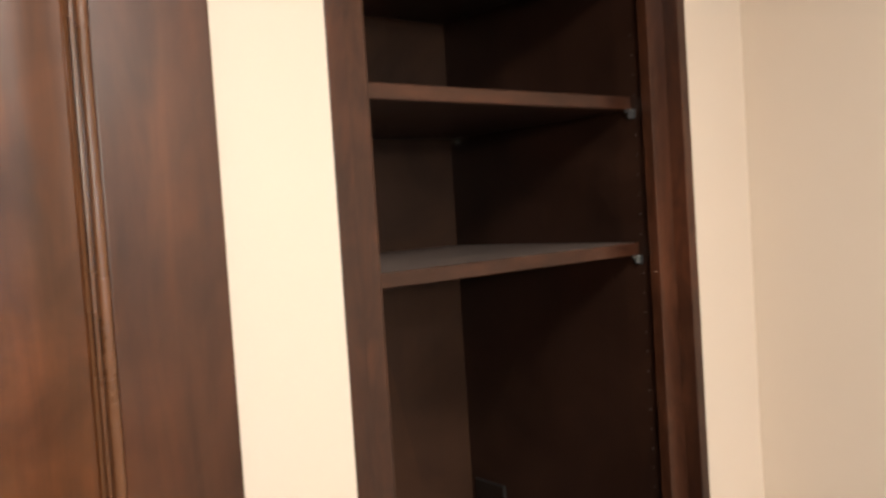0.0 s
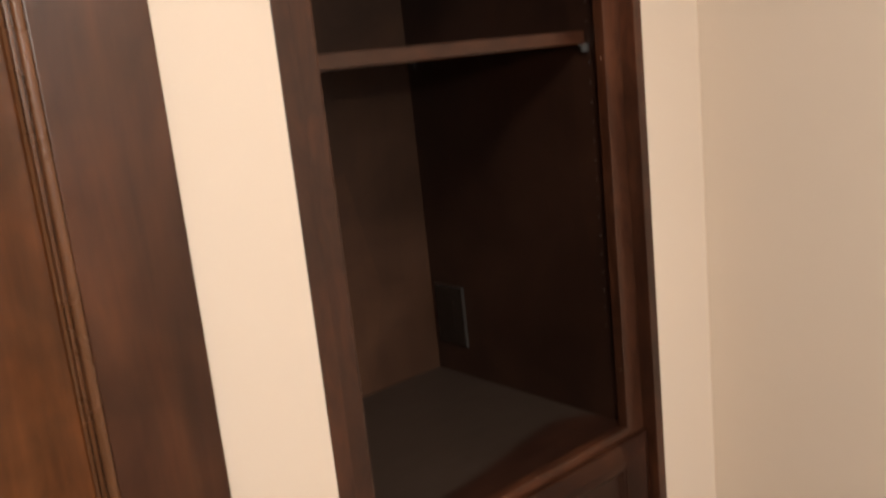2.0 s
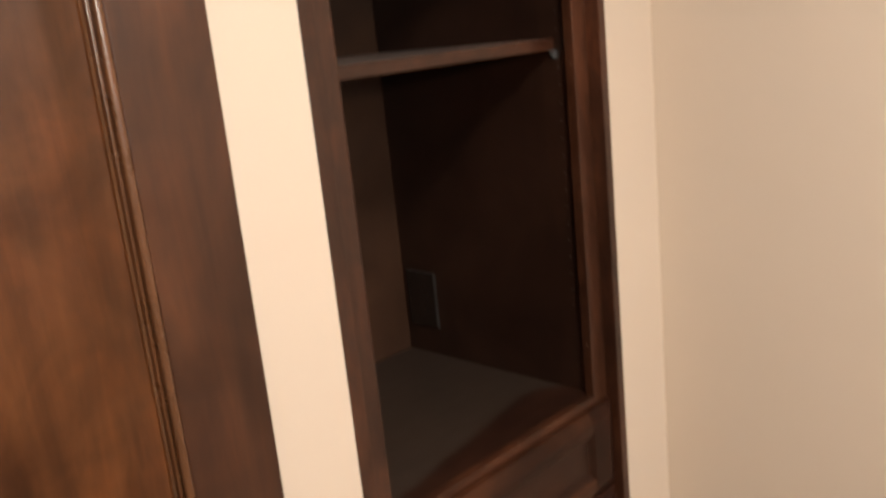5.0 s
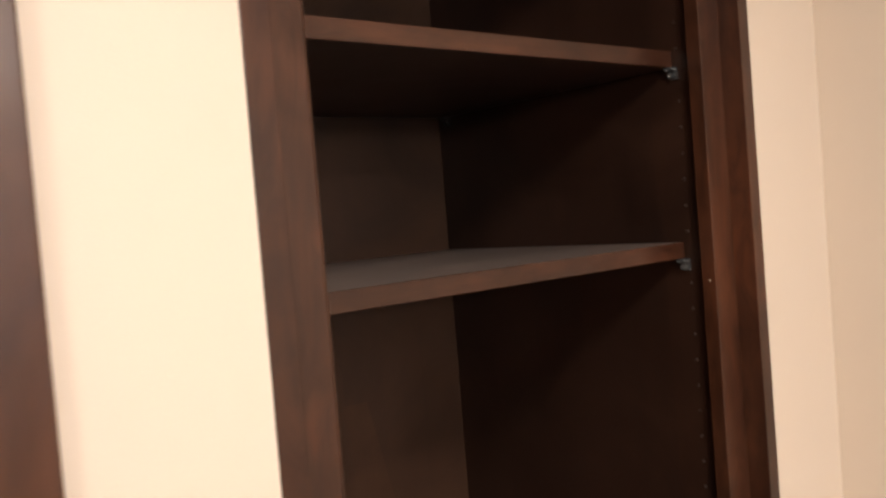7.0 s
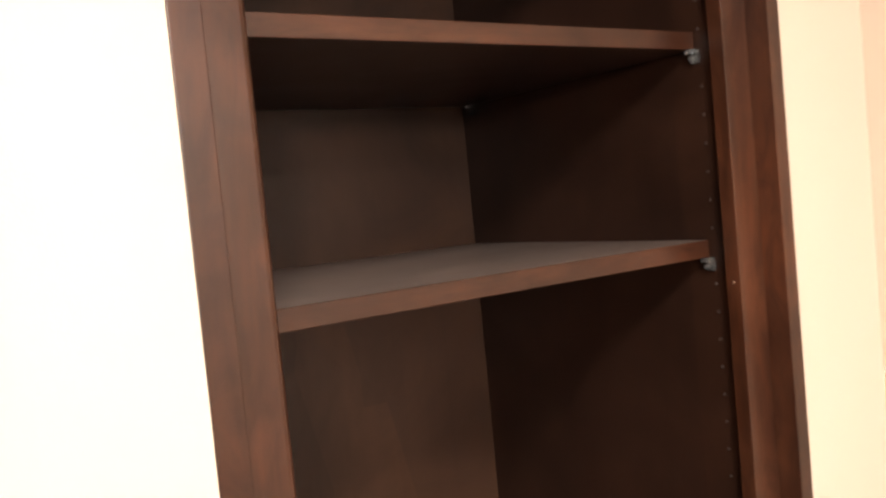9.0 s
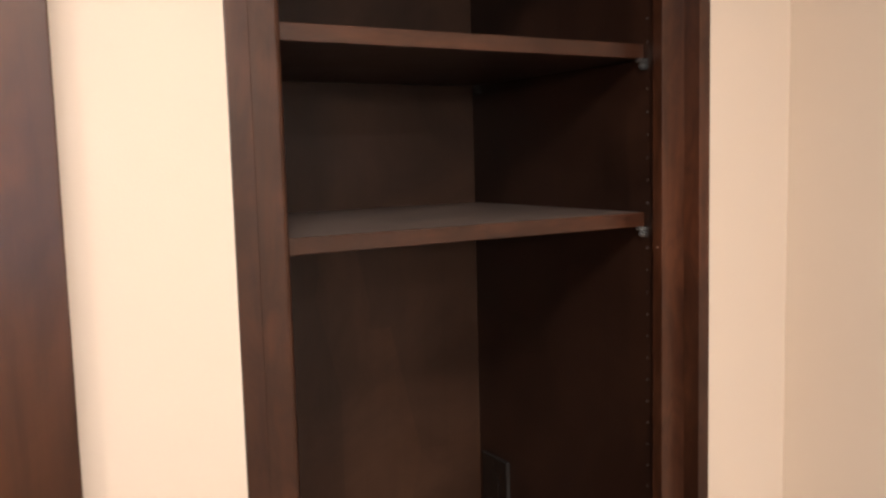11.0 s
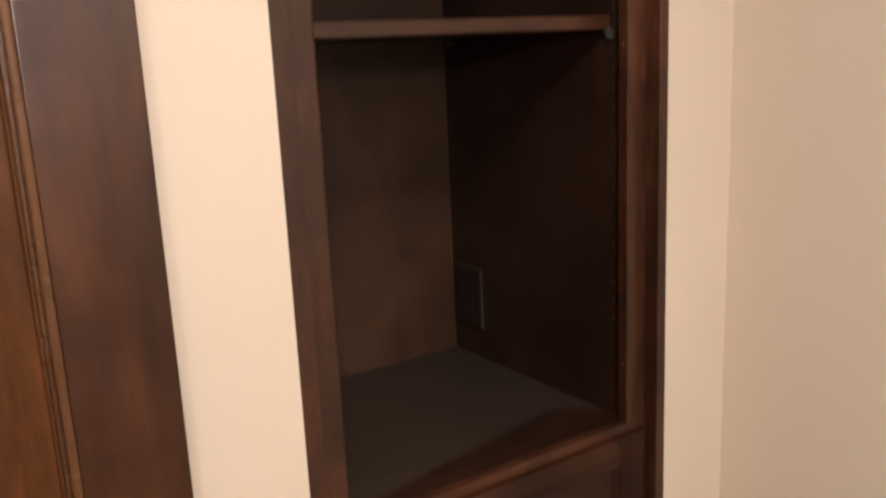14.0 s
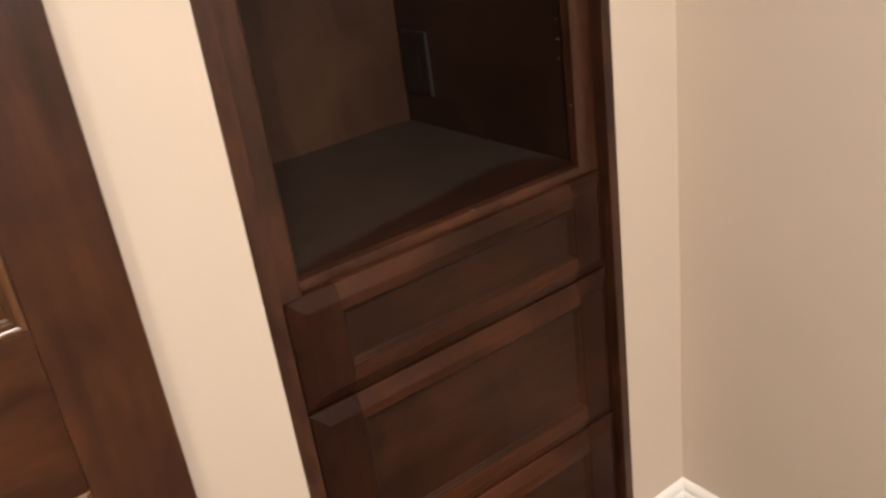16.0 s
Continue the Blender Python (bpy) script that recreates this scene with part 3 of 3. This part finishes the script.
# ---- dark outlet plate inside the cabinet ----
plate = thing("outlet_plate", (IX1, 0.456, 1.05), "dark brown plastic outlet cover inside the cabinet", "outlet")
part("cover", B(IX1 - 0.0075, IX1 - 0.0005, 0.4140, 0.4980, 0.986, 1.112, bevel=0.0034, segments=4), dark_plastic, plate)
# the glint along the cover's top and front edges, made as pale strips
bm = bmesh.new()
for y0, y1, z0, z1 in ((0.4128, 0.4138, 0.9848, 1.1132), (0.41385, 0.4992, 1.1122, 1.1132)):
    box(bm, IX1 - 0.0070, IX1 - 0.0004, y0, y1, z0, z1)
part("rim", bm, glint_grey, plate, "thin pale strips for the glint on the cover's edges")
part("insert", B(IX1 - 0.0093, IX1 - 0.0076, 0.4395, 0.4725, 1.016, 1.084, bevel=0.0007), dark_plastic, plate)
for z in (1.000, 1.099):
    part("screw", cylinder(bmesh.new(), (IX1 - 0.0080, 0.456, z), (1, 0, 0), 0.003, 0.0014, 12, 0.0004), dark_plastic, plate)

# ---- the sliding wooden door ----
door = thing("sliding_door", (-0.63, -0.066, 0.012), "knotty stained wooden sliding door with raised panels hung on black straps", "door")
DX0, DX1, DF, DB, DZ0, DZ1 = -1.060, -0.194, -0.085, -0.048, 0.012, 2.068
ST = 0.109
part("stile", B(DX1 - ST, DX1, DF, DB, DZ0, DZ1, bevel=0.002), door_z, door)
part("stile", B(DX0, DX0 + ST, DF, DB, DZ0, DZ1, bevel=0.002), door_z, door)
px0, px1 = DX0 + ST, DX1 - ST
RAILS = ((DZ0, 0.235), (0.822, 1.030), (1.957, DZ1))
for a, c in RAILS:
    part("rail", B(px0 + 0.0003, px1 - 0.0003, DF + 0.0003, DB, a, c, bevel=0.001), door_x, door)
for (_, a), (c, _) in zip(RAILS, RAILS[1:]):
    # sticking: bead, cove and quirk
    bm = bmesh.new()
    bead = [(0.0052 - 0.0050 * math.cos(math.pi * q / 10), DF + 0.0012 - 0.0042 * math.sin(math.pi * q / 10)) for q in range(11)]
    rings = [(-0.002, DF + 0.012), *bead, (0.0106, DF + 0.0068), (0.0124, DF + 0.0068), (0.0130, DF + 0.0052), (0.0140, DF + 0.0056), (0.0150, DF + 0.0110), (0.0175, DF + 0.0135)]
    loops = [[bm.verts.new(p) for p in ((px0 + d, y, a + d), (px1 - d, y, a + d), (px1 - d, y, c - d), (px0 + d, y, c - d))] for d, y in rings]
    for p, q in zip(loops, loops[1:] + loops[:1]):
        for i in range(4):
            bm.faces.new((p[i], p[(i + 1) % 4], q[(i + 1) % 4], q[i]))
    part("moulding", bm, door_bead, door)
    # raised field: wide bevel up to a flat centre
    bm = nested(bmesh.new(), px0 + 0.0165, px1 - 0.0165, a + 0.0165, c - 0.0165,
                [(0.0, DF + 0.0132), (0.003, DF + 0.0130), (0.010, DF + 0.0118), (0.020, DF + 0.0085), (0.0235, DF + 0.0062), (0.0258, DF + 0.0046), (0.030, DF + 0.0040)] if a < 0.5 else
                [(0.0, DF + 0.0132), (0.004, DF + 0.0130), (0.012, DF + 0.0116), (0.022, DF + 0.0090), (0.031, DF + 0.0065), (0.039, DF + 0.0048), (0.046, DF + 0.0041), (0.052, DF + 0.0040)], DF + 0.026)
    if a < 0.5:
        part("panel", bm, door_panel_low, door, "raised brown wooden lower panel")
    else:
        part("panel", bm, door_panel, door, "raised orange-brown wooden panel", smooth=True)
for x in (-0.2490, -1.005):
    strap = part("hanger_strap", B(x - 0.0225, x + 0.0225, DF - 0.0075, DF - 0.0005, 1.956, 2.066, bevel=0.0012), black_iron, door, "black iron hanger strap")
    for z in (1.985, 2.046):
        part("bolt", cylinder(bmesh.new(), (x, DF - 0.0145, z), (0, 1, 0), 0.0095, 0.014, 20, 0.003), bolt_black, strap)

# ---- switch on the right wall ----
switch = thing("light_switch", (EX, -0.560, 1.20), "white plastic light switch on the beige wall", "switch")
part("cover", B(EX - 0.0065, EX - 0.0005, -0.5985, -0.5205, 1.141, 1.277, bevel=0.0024, segments=3), plate_white, switch)
part("rocker", B(EX - 0.0095, EX - 0.0067, -0.576, -0.543, 1.176, 1.242, bevel=0.0012), plate_white, switch)

# ---- ceiling light ----
lamp = thing("ceiling_light", (-0.28, -1.05, CZ), "round flush ceiling light with a lit glass shade", "lamp", "ceiling lights")
part("base", cylinder(bmesh.new(), (-0.28, -1.05, CZ - 0.015), (0, 0, 1), 0.20, 0.028, 48, 0.004), trim_paint, lamp)
part("shade", cylinder(bmesh.new(), (-0.28, -1.05, CZ - 0.055), (0, 0, 1), 0.22, 0.05, 48, 0.015), glow, lamp, "lit frosted glass shade")
# the same fitting again, added unseen round the far lamp
copy_thing(lamp, pose(0.35, -2.75, CZ))

# ---- floor planks ----
floor = solid("floor", B(WX - 0.24, EX + 0.12, SY - 1.32, WY + 0.2, -0.06, -0.0035), gap_dark, "grey-brown wood-look plank floor", "floor")
PW, PL = 0.182, 1.22
row, x = 0, EX - 0.05 - PW
while x > WX - PW:
    y = WY + 0.08 - [0.31, 0.84, 0.52, 1.05, 0.17][row % 5]
    y += PL
    while y > SY - 0.1:
        y1, y0 = min(y, WY + 0.08), max(y - PL, SY - 0.1)
        if y1 - y0 > 0.03:
            x1, x0 = x + PW, max(x, WX - 0.1)
            ob = new("plank", mesh_of("plank", B(x0 + 0.0002, min(x1, EX + 0.05) - 0.0002, y0 + 0.0002, y1 - 0.0002, -0.0035, 0.0, bevel=0.0004, segments=1), plank_mat))
            ob.parent = floor
        y -= PL
    row += 1
    x -= PW
ob = new("plank", mesh_of("plank", B(EX - 0.0496, EX + 0.1, SY - 0.1, WY + 0.08, -0.0035, 0.0, bevel=0.0006, segments=1), plank_mat))
ob.parent = floor
